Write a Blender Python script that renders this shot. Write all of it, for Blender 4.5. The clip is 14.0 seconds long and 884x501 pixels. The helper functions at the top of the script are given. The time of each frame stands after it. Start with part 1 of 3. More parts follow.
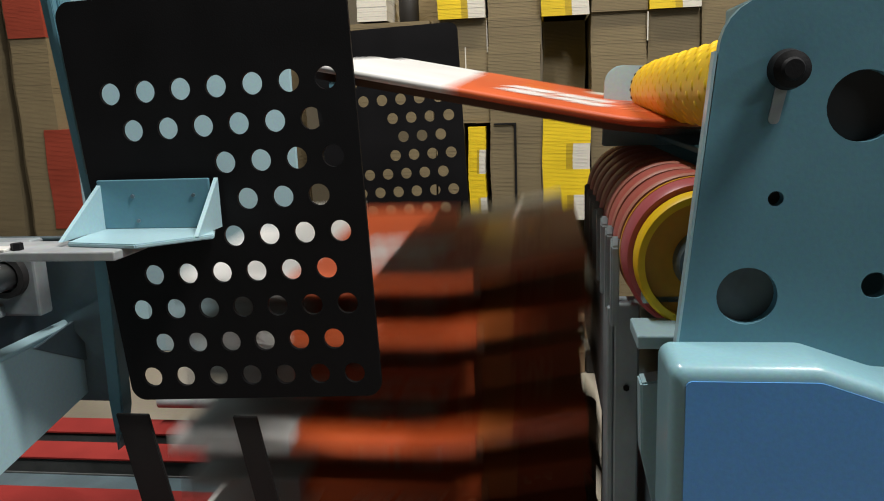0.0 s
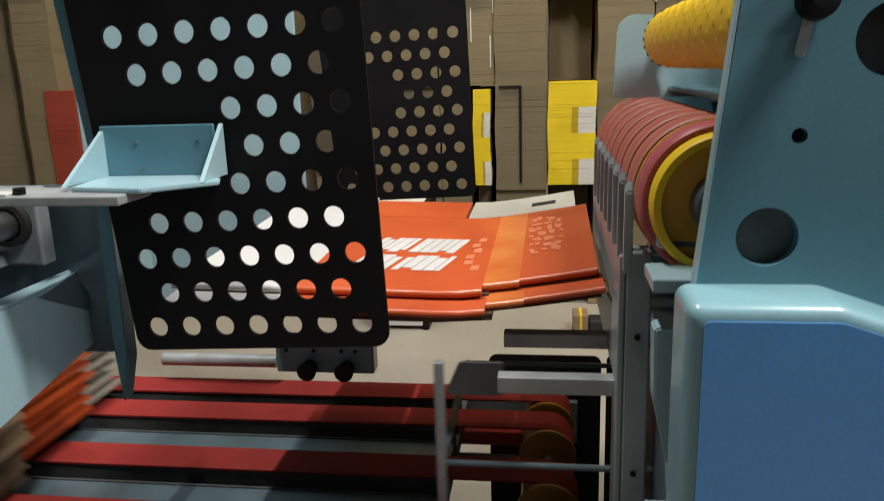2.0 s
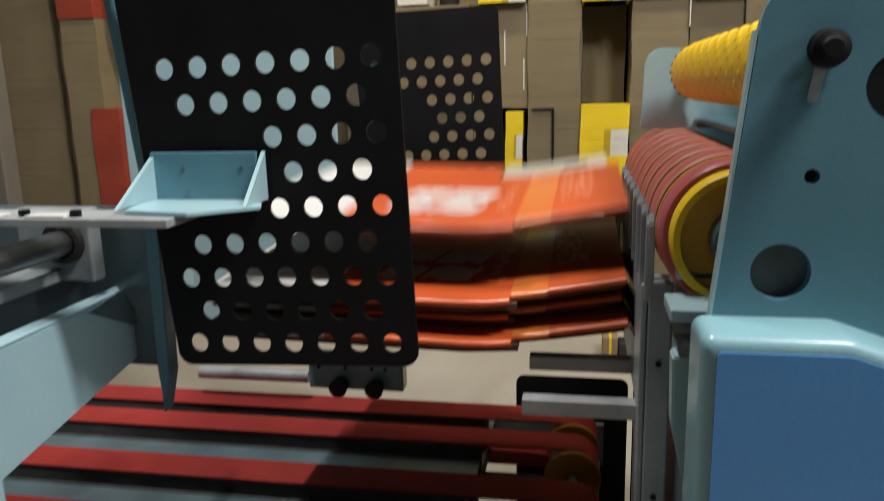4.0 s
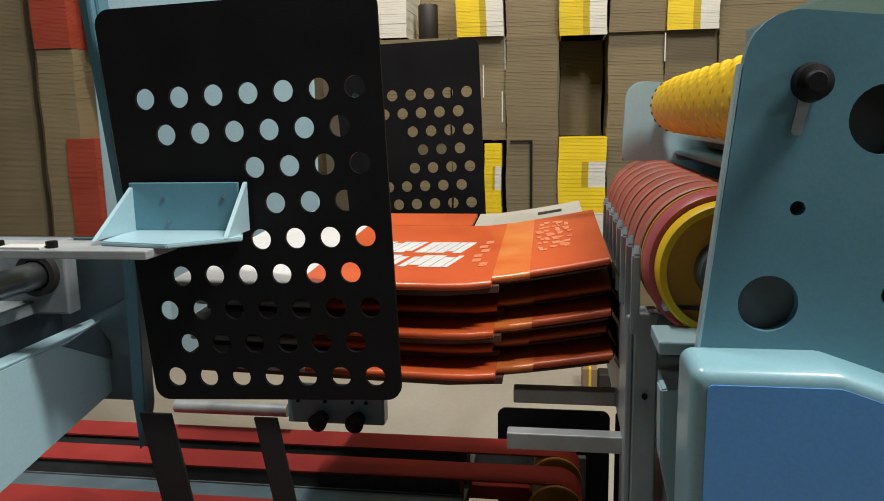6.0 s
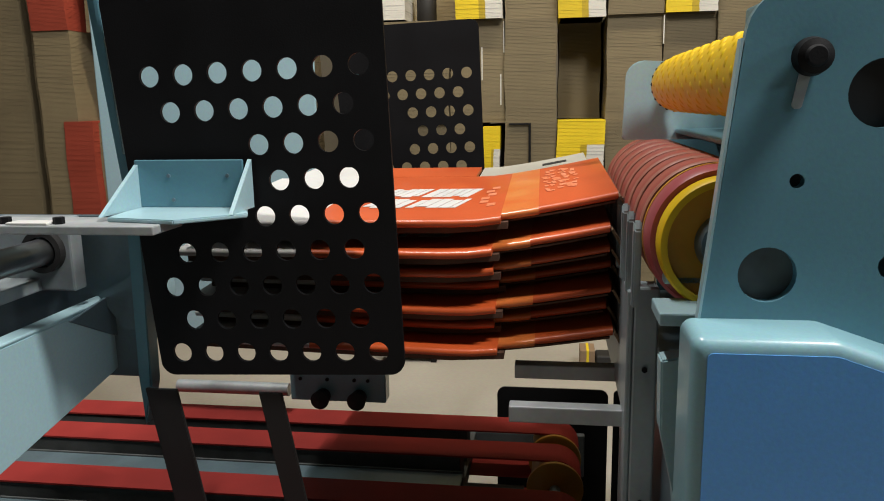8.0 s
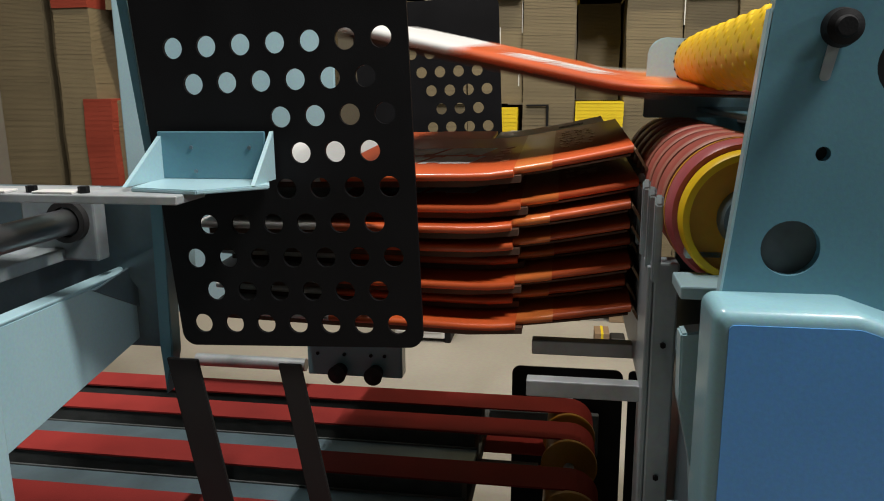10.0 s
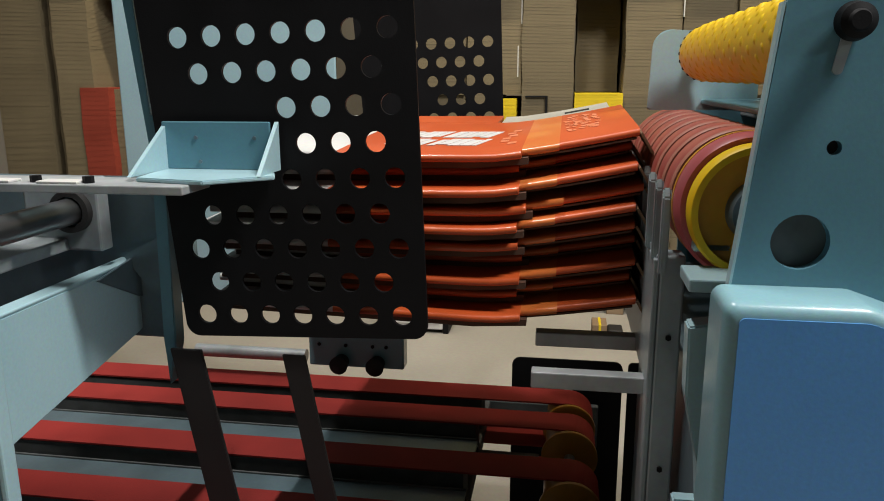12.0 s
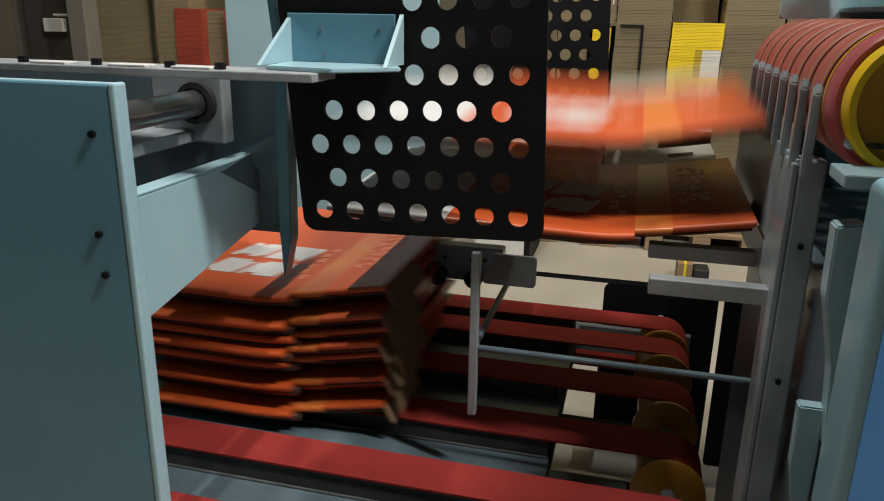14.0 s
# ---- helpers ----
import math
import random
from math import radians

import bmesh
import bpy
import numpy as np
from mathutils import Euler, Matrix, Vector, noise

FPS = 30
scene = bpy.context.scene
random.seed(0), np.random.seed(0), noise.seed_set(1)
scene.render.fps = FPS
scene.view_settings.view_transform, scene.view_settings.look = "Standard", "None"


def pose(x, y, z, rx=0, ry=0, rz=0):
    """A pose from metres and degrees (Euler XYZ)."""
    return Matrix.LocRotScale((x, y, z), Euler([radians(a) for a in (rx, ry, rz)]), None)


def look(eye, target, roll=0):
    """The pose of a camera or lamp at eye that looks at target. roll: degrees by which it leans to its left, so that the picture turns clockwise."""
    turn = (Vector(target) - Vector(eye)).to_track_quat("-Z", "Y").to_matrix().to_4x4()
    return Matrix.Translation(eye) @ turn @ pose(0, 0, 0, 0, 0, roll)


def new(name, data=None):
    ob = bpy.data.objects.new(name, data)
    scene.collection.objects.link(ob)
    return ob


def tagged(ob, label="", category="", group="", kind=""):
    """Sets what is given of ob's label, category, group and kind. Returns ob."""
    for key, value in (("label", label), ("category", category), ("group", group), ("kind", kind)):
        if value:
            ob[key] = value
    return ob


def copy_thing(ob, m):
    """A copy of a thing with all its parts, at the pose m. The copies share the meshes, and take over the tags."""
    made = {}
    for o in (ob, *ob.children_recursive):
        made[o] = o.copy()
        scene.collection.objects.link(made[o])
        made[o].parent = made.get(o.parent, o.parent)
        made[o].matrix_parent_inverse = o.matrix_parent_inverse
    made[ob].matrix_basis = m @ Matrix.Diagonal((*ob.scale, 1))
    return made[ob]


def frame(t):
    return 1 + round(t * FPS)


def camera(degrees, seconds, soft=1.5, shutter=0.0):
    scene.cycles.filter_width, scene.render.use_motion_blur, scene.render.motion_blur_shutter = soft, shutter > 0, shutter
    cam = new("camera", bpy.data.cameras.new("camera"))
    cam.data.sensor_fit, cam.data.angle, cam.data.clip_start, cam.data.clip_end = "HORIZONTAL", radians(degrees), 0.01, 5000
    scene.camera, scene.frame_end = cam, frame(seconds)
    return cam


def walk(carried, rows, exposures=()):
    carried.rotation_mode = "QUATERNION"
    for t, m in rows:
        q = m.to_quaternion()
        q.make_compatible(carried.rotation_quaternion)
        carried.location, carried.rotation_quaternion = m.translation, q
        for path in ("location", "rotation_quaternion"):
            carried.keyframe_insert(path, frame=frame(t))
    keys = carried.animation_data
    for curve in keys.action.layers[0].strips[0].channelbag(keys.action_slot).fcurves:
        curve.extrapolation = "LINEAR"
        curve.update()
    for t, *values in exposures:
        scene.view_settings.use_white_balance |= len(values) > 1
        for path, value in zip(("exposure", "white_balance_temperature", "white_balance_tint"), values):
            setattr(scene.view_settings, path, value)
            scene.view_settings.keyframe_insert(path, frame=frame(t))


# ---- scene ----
cam = camera(61.0, 14.0, soft=1.0, shutter=0.5)
METRES, EYE, TILT, LEAN, TURN = 0.33, 1.3, -11.5, 1.9, 7.0
ROWS = [
    (0.0, 0.0133, 0.0074, -0.0058, 0.3716, 0.11, 0.101),
    (0.5, 0.0195, 0.0241, -0.0058, 0.3969, -0.0544, 0.0891),
    (1.0, 0.0098, 0.0415, -0.0116, 0.2887, -0.3117, 0.1152),
    (1.5, 0.0128, 0.0578, -0.022, 0.3369, -0.7318, 0.1022),
    (2.0, -0.0177, 0.0551, -0.091, 0.4944, -2.224, -0.199),
    (2.2, -0.0342, 0.0414, -0.1443, 0.7971, -3.0161, -0.2264),
    (2.5, -0.0735, 0.0148, -0.2149, 2.108, -4.586, -0.9124),
    (2.7, -0.0898, 0.002, -0.2249, 3.0433, -5.5117, -1.1314),
    (3.0, -0.0832, -0.0326, -0.2289, 3.9631, -5.9812, -1.4604),
    (3.2, -0.0716, -0.0415, -0.2247, 4.3776, -6.198, -1.5356),
    (3.5, -0.0628, -0.0528, -0.2188, 4.3386, -5.6127, -1.6327),
    (3.7, -0.0418, -0.0581, -0.1922, 4.6236, -5.4658, -1.7438),
    (3.9, -0.0168, -0.0749, -0.0887, 3.5078, -2.7559, -1.6267),
    (4.0, -0.0042, -0.0733, -0.0533, 2.9348, -0.9454, -1.1445),
    (4.2, 0.0065, -0.0414, -0.0436, 2.9344, 0.2408, -1.0523),
    (6.5, -0.0393, -0.0552, -0.0588, 0.9792, 1.4714, -1.1328),
    (7.0, -0.0275, -0.0653, -0.0704, 1.0995, 1.2918, -1.0439),
    (7.5, -0.0517, -0.0806, -0.0862, 0.922, 0.9012, -1.2026),
    (8.0, -0.0567, -0.0874, -0.0902, 0.9862, 0.3227, -1.1102),
    (10.5, -0.083, -0.1005, -0.1369, 2.1738, -1.1912, -1.9403),
    (11.0, -0.0752, -0.0902, -0.1321, 2.1268, -1.4236, -1.9804),
    (11.5, -0.0974, -0.0992, -0.1321, 2.0701, -1.493, -2.032),
    (12.0, -0.1237, -0.0985, -0.1302, 1.7065, -1.6435, -2.0848),
    (12.5, -0.1152, -0.0939, -0.1422, 2.1235, -1.4188, -2.3284),
    (12.8, -0.1118, -0.0794, -0.1613, 2.4174, -1.6839, -2.4145),
    (13.0, -0.1358, -0.1151, -0.2482, 3.5524, -3.0822, -3.0325),
    (13.2, -0.2191, -0.124, -0.3251, 4.1942, -4.02, -3.3213),
    (13.5, -0.2755, -0.092, -0.3415, 5.8577, -5.8077, -3.9911),
    (14.0, -0.3298, -0.1133, -0.3259, 7.0737, -6.3912, -4.2252),
]
walk(cam, [(t, pose(0, 0, EYE, TILT, LEAN, TURN) @ pose(METRES * x, METRES * y, METRES * z, 90 + pitch, roll, yaw)) for t, x, y, z, yaw, pitch, roll in ROWS])

# ---- light ----
world = bpy.data.worlds.new("world")
scene.world = world
world.use_nodes = True
world.node_tree.nodes["Background"].inputs[0].default_value = (0.75, 0.85, 1.0, 1)
world.node_tree.nodes["Background"].inputs[1].default_value = 0.05


def lamp(name, eye, target, sx, sy, power, colour):
    d = bpy.data.lights.new(name, "AREA")
    d.shape, d.size, d.size_y, d.energy, d.color = "RECTANGLE", sx, sy, power, colour
    ob = new(name, d)
    ob.matrix_world = look(eye, target)
    return tagged(ob, "long overhead lamp out of view", "lamp")


lamp("unseen_lamp", (-0.85, 1.10, 4.3), (-0.85, 1.11, 0.0), 0.06, 1.2, 88, (1.0, 0.97, 0.93))
lamp("unseen_lamp", (1.7, 0.25, 4.3), (-0.6, 0.95, 0.9), 0.12, 1.0, 160, (1.0, 0.97, 0.93))
# Added out of view to brighten the piles; tipped away from the belts.
lamp("unseen_lamp", (0.0, 2.9, 5.2), (0.0, 7.0, 3.6), 3.4, 0.4, 385, (1.0, 0.87, 0.64))
# Fill lamp added out of view to brighten faces turned towards the camera.
lamp("unseen_lamp", (5.0, -1.2, 3.3), (0.2, 0.7, 1.0), 1.2, 0.4, 50, (0.82, 0.92, 1.0))


# ---- materials ----
def material(name, colour, rough=0.5, metal=0.0, colour2=None, scale=8.0, bump=0.1, fine=120.0, spread=0.35, coat=0.0, stretch=(1, 1, 1), random_amount=0.0, gloss=0.5):
    """A surface with two scales of change in colour, roughness and relief."""
    m = bpy.data.materials.new(name)
    m.use_nodes = True
    nt = m.node_tree
    n, l = nt.nodes, nt.links
    b = n["Principled BSDF"]
    b.inputs["Metallic"].default_value = metal
    b.inputs["Specular IOR Level"].default_value = gloss
    b.inputs["Coat Weight"].default_value = coat
    b.inputs["Coat Roughness"].default_value = 0.15
    tc = n.new("ShaderNodeTexCoord")
    mp = n.new("ShaderNodeMapping")
    mp.inputs["Scale"].default_value = stretch
    l.new(tc.outputs["Object"], mp.inputs["Vector"])
    big, small = n.new("ShaderNodeTexNoise"), n.new("ShaderNodeTexNoise")
    big.inputs["Scale"].default_value, small.inputs["Scale"].default_value = scale, fine
    big.inputs["Detail"].default_value, small.inputs["Detail"].default_value = 6, 3
    l.new(mp.outputs["Vector"], big.inputs["Vector"])
    l.new(mp.outputs["Vector"], small.inputs["Vector"])
    ramp = n.new("ShaderNodeValToRGB")
    c2 = colour2 or tuple(c * (1 - spread) for c in colour)
    ramp.color_ramp.elements[0].position, ramp.color_ramp.elements[1].position = 0.32, 0.66
    ramp.color_ramp.elements[0].color, ramp.color_ramp.elements[1].color = (*c2, 1), (*colour, 1)
    l.new(big.outputs["Fac"], ramp.inputs["Fac"])
    mix = n.new("ShaderNodeMix")
    mix.data_type, mix.blend_type = "RGBA", "MULTIPLY"
    mix.inputs["Factor"].default_value = 0.25
    l.new(ramp.outputs["Color"], mix.inputs[6])
    l.new(small.outputs["Color"], mix.inputs[7])
    last = mix.outputs[2]
    if random_amount:
        info, hsv, mr = n.new("ShaderNodeObjectInfo"), n.new("ShaderNodeHueSaturation"), n.new("ShaderNodeMapRange")
        mr.inputs[3].default_value, mr.inputs[4].default_value = 1 - random_amount, 1 + random_amount
        l.new(info.outputs["Random"], mr.inputs[0])
        l.new(mr.outputs[0], hsv.inputs["Value"])
        l.new(last, hsv.inputs["Color"])
        last = hsv.outputs["Color"]
    l.new(last, b.inputs["Base Color"])
    rr = n.new("ShaderNodeMapRange")
    rr.inputs[3].default_value, rr.inputs[4].default_value = max(0.03, rough - 0.12), min(1, rough + 0.15)
    l.new(big.outputs["Fac"], rr.inputs[0])
    l.new(rr.outputs[0], b.inputs["Roughness"])
    bp = n.new("ShaderNodeBump")
    bp.inputs["Strength"].default_value, bp.inputs["Distance"].default_value = bump, 0.002
    l.new(small.outputs["Fac"], bp.inputs["Height"])
    l.new(bp.outputs["Normal"], b.inputs["Normal"])
    return m


BLUE = material("blue_paint", (0.13, 0.30, 0.375), 0.38, colour2=(0.105, 0.255, 0.325), scale=5, bump=0.06, fine=220, coat=0.25)
DEEP_BLUE = material("deep_blue_paint", (0.11, 0.31, 0.64), 0.35, colour2=(0.095, 0.27, 0.55), scale=4, bump=0.06, fine=220, coat=0.3)
BLACK = material("black_powder_coat", (0.005, 0.005, 0.006), 0.6, scale=9, bump=0.12, fine=400, gloss=0.22)
RUBBER = material("black_rubber", (0.015, 0.014, 0.014), 0.6, scale=20, bump=0.1)
STEEL = material("brushed_steel", (0.55, 0.56, 0.57), 0.3, 1.0, scale=12, fine=90, stretch=(1, 0.1, 1), bump=0.05)
GREY = material("grey_metal", (0.42, 0.47, 0.49), 0.4, 0.3, scale=10, bump=0.08)
# Lighter copy of blue_paint: light on tops and side faces is in its colour.
LIT_PALE = material("lit_pale_blue_paint", (0.42, 0.62, 0.67), 0.36, colour2=(0.36, 0.56, 0.62), scale=5, bump=0.06, fine=220, coat=0.25)
STEEL_BLUE = material("blue_grey_steel", (0.19, 0.27, 0.31), 0.33, 0.35, scale=8, bump=0.08)
COMB = material("pale_grey_blue_steel", (0.45, 0.54, 0.57), 0.38, 0.2, scale=9, bump=0.08)
DARK_GREY = material("dark_grey_plastic", (0.10, 0.11, 0.11), 0.6, scale=25, bump=0.15)
LEDGE = material("pale_cyan_paint", (0.26, 0.47, 0.53), 0.34, colour2=(0.22, 0.42, 0.48), scale=4, bump=0.06, fine=220, coat=0.35)
BODY_BLUE = material("machine_blue_paint", (0.10, 0.345, 0.76), 0.36, colour2=(0.085, 0.295, 0.66), scale=4, bump=0.06, fine=220, coat=0.3)
GALV = material("pale_galvanised_steel", (0.52, 0.55, 0.56), 0.42, 0.3, scale=14, bump=0.08)
RED_BELT = material("red_belt", (0.37, 0.042, 0.036), 0.7, colour2=(0.28, 0.032, 0.028), scale=7, bump=0.2, fine=300, gloss=0.12)
RED_WHEEL = material("red_polyurethane", (0.56, 0.15, 0.11), 0.42, colour2=(0.42, 0.085, 0.07), scale=12, bump=0.1, fine=180)
WORN = material("worn_pale_red", (0.60, 0.24, 0.17), 0.5, scale=20, bump=0.12, spread=0.3)
PINK_WHEEL = material("pink_polyurethane", (0.55, 0.12, 0.13), 0.4, scale=12, bump=0.08, spread=0.2)
AMBER = material("amber_polyurethane", (0.55, 0.26, 0.02), 0.35, colour2=(0.42, 0.18, 0.012), scale=10, bump=0.06)
# Lit copy of the amber for the feed wheels; shaded pulleys keep the darker one.
LIT_AMBER = material("lit_amber_polyurethane", (0.78, 0.38, 0.025), 0.35, colour2=(0.66, 0.30, 0.018), scale=10, bump=0.06)
YELLOW = material("yellow_rubber", (0.95, 0.64, 0.008), 0.45, colour2=(0.9, 0.56, 0.006), scale=14, bump=0.1)
ORANGE = material("orange_print", (0.66, 0.11, 0.02), 0.48, colour2=(0.54, 0.08, 0.015), scale=6, bump=0.05, fine=260, coat=0.25)
TAN = material("pale_orange_print", (0.72, 0.25, 0.06), 0.34, colour2=(0.70, 0.15, 0.03), scale=14, bump=0.08, fine=260, coat=0.2)
FADED = material("thin_white_print", (0.76, 0.30, 0.17), 0.45, colour2=(0.74, 0.19, 0.07), scale=60, bump=0.05)
CREAM = material("pale_grey_board", (0.44, 0.42, 0.35), 0.6, scale=9, bump=0.1, spread=0.15)
WHITE = material("white_board", (0.72, 0.71, 0.68), 0.5, scale=7, bump=0.08, spread=0.1)
KRAFT = material("kraft_board", (0.25, 0.165, 0.095), 0.75, colour2=(0.2, 0.13, 0.072), scale=6, bump=0.2, fine=180)
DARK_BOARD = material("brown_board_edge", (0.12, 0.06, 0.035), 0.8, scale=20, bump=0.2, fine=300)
PILE = material("grey_brown_board", (0.215, 0.172, 0.098), 0.8, colour2=(0.175, 0.138, 0.078), scale=3, bump=0.25, fine=150, random_amount=0.12)
PILE_YELLOW = material("yellow_print", (0.8, 0.58, 0.01), 0.55, scale=5, bump=0.15, spread=0.2, random_amount=0.08)
PILE_OCHRE = material("ochre_print", (0.52, 0.37, 0.01), 0.55, scale=5, bump=0.15, spread=0.2, random_amount=0.08)
PILE_WHITE = material("white_print", (0.7, 0.68, 0.62), 0.6, scale=5, bump=0.15, spread=0.15)
PILE_RED = material("red_print", (0.36, 0.055, 0.03), 0.6, scale=5, bump=0.15, spread=0.25, random_amount=0.1)
WOOD = material("pallet_wood", (0.32, 0.22, 0.13), 0.75, scale=5, stretch=(1, 6, 6), bump=0.3)
CONCRETE = material("pale_concrete", (0.38, 0.355, 0.31), 0.5, colour2=(0.31, 0.29, 0.25), scale=1.2, bump=0.2, fine=60)
WALL = material("wall_paint", (0.17, 0.155, 0.13), 0.8, scale=1.0, bump=0.1, fine=40)
DARK_WALL = material("dark_sheet", (0.06, 0.05, 0.042), 0.8, scale=1.5, bump=0.1, fine=40)


# ---- building helpers ----
def part(name, bm, mat, parent=None, label="", smooth=False):
    me = bpy.data.meshes.new(name)
    bmesh.ops.recalc_face_normals(bm, faces=bm.faces)
    bm.to_mesh(me)
    bm.free()
    for mm in (mat if isinstance(mat, (list, tuple)) else [mat]):
        me.materials.append(mm)
    if smooth:
        me.shade_smooth()
        me.set_sharp_from_angle(angle=radians(35))
    ob = new(name, me)
    ob.parent = parent
    if label:
        ob["label"] = label
    return ob


def thing(name, at=(0, 0, 0), label="", category="", group="", turn=(0, 0, 0)):
    ob = new(name)
    ob.empty_display_size = 0.05
    ob.matrix_basis = pose(*at, *turn)
    return tagged(ob, label, category, group)


def block(x0, x1, y0, y1, z0, z1, bevel=0.003, segments=2):
    bm = bmesh.new()
    bmesh.ops.create_cube(bm, size=1, matrix=Matrix.LocRotScale(((x0 + x1) / 2, (y0 + y1) / 2, (z0 + z1) / 2), None, (x1 - x0, y1 - y0, z1 - z0)))
    if bevel:
        bmesh.ops.bevel(bm, geom=bm.edges[:], offset=bevel, segments=segments, profile=0.5, affect="EDGES")
    return bm


AXES = {"x": Euler((0, radians(90), 0)), "y": Euler((radians(-90), 0, 0)), "z": Euler((0, 0, 0))}


def rod(axis, a, b, u, v, r, segments=32, bevel=0.0):
    """A round bar along an axis from a to b; u and v are its other two coordinates in order."""
    mid = {"x": ((a + b) / 2, u, v), "y": (u, (a + b) / 2, v), "z": (u, v, (a + b) / 2)}[axis]
    bm = bmesh.new()
    bmesh.ops.create_cone(bm, cap_ends=True, segments=segments, radius1=r, radius2=r, depth=abs(b - a), matrix=Matrix.LocRotScale(mid, AXES[axis], None))
    if bevel:
        bmesh.ops.bevel(bm, geom=[e for e in bm.edges if len(e.link_faces) == 2 and any(len(f.verts) > 6 for f in e.link_faces)], offset=bevel, segments=2, affect="EDGES")
    return bm


def lathe(profile, centre, axis="y", segments=48):
    """Turns (distance along axis, radius) points into a closed round body."""
    bm = bmesh.new()
    rings = []
    for d, r in profile:
        ring = []
        for i in range(segments):
            a = 2 * math.pi * i / segments
            c, s = r * math.cos(a), r * math.sin(a)
            ring.append(bm.verts.new(Vector(centre) + Vector({"y": (c, d, s), "x": (d, c, s), "z": (c, s, d)}[axis])))
        rings.append(ring)
    for i in range(len(rings)):
        p, q = rings[i], rings[(i + 1) % len(rings)]
        for k in range(segments):
            bm.faces.new((p[k], p[(k + 1) % segments], q[(k + 1) % segments], q[k]))
    return bm


def prism(points, axis, a, b, bevel=0.0):
    """A flat outline in the other two coordinates, given thickness from a to b along the axis."""
    bm = bmesh.new()
    put = {"y": lambda u, v, w: (u, w, v), "x": lambda u, v, w: (w, u, v), "z": lambda u, v, w: (u, v, w)}[axis]
    lo = [bm.verts.new(put(u, v, a)) for u, v in points]
    hi = [bm.verts.new(put(u, v, b)) for u, v in points]
    bm.faces.new(lo)
    bm.faces.new(hi)
    for i in range(len(points)):
        j = (i + 1) % len(points)
        bm.faces.new((lo[i], lo[j], hi[j], hi[i]))
    if bevel:
        bmesh.ops.bevel(bm, geom=bm.edges[:], offset=bevel, segments=2, affect="EDGES")
    return bm


def rounded(points, r, n=6):
    """An outline with its corners rounded; r is one radius or one for each corner."""
    out = []
    for i, p in enumerate(points):
        rad = r[i] if isinstance(r, (list, tuple)) else r
        p = Vector(p)
        a, b = Vector(points[i - 1]) - p, Vector(points[(i + 1) % len(points)]) - p
        if rad <= 0:
            out.append(tuple(p))
            continue
        a.normalize(), b.normalize()
        half = a.angle(b) / 2
        d = rad / math.tan(half)
        c = p + (a + b).normalized() * (rad / math.sin(half))
        s, e = p + a * d - c, p + b * d - c
        for k in range(n + 1):
            v = s.lerp(e, k / n).normalized() * rad
            out.append(tuple(c + v))
    return out


def perforated(outline, holes, axis_y0, axis_y1, n=28):
    """A sheet in x and z with round holes (x, z, radius) cut through it, from y0 to y1."""
    bm = bmesh.new()
    edges = []

    def loop(points):
        vs = [bm.verts.new((u, axis_y0, v)) for u, v in points]
        edges.extend(bm.edges.new((vs[i], vs[(i + 1) % len(vs)])) for i in range(len(vs)))

    loop(outline)
    for hx, hz, hr in holes:
        loop([(hx + hr * math.cos(2 * math.pi * k / n), hz + hr * math.sin(2 * math.pi * k / n)) for k in range(n)])
    bmesh.ops.triangle_fill(bm, use_beauty=True, use_dissolve=False, edges=edges)
    bmesh.ops.recalc_face_normals(bm, faces=bm.faces)
    made = bmesh.ops.extrude_face_region(bm, geom=bm.faces[:])
    for v in [g for g in made["geom"] if isinstance(g, bmesh.types.BMVert)]:
        v.co.y = axis_y1
    return bm


def merge(*bms):
    out = bmesh.new()
    for b in bms:
        me = bpy.data.meshes.new("tmp")
        b.to_mesh(me)
        b.free()
        out.from_mesh(me)
        bpy.data.meshes.remove(me)
    return out


def bolt(parent, at, axis="y", r=0.006, h=0.005, mat=None, name="bolt"):
    x, y, z = at
    u, v, w = {"y": (x, z, y), "z": (x, y, z), "x": (y, z, x)}[axis]
    return part(name, rod(axis, w, w + h, u, v, r, 6), mat or BLACK, parent)


# ---- setting ----
def setting():
    tagged(part("floor", block(-6, 6, -4, 9, -0.2, 0, 0), CONCRETE), "pale worn concrete factory floor", "floor", kind="structure")
    tagged(part("wall_north", block(-6, 6, 9, 9.2, 0, 6, 0), WALL), "plain grey-brown factory wall", "wall", kind="structure")
    tagged(part("wall_south", block(-6, 6, -4.2, -4, 0, 6, 0), WALL), "plain grey-brown factory wall", "wall", kind="structure")
    tagged(part("wall_east", block(6, 6.2, -4.2, 9.2, 0, 6, 0), WALL), "plain grey-brown factory wall", "wall", kind="structure")
    tagged(part("wall_west", block(-6.2, -6, -4.2, 9.2, 0, 6, 0), WALL), "plain grey-brown factory wall", "wall", kind="structure")
    tagged(part("ceiling", block(-6.2, 6.2, -4.2, 9.2, 6, 6.2, 0), DARK_WALL), "dark factory ceiling", "ceiling", kind="structure")


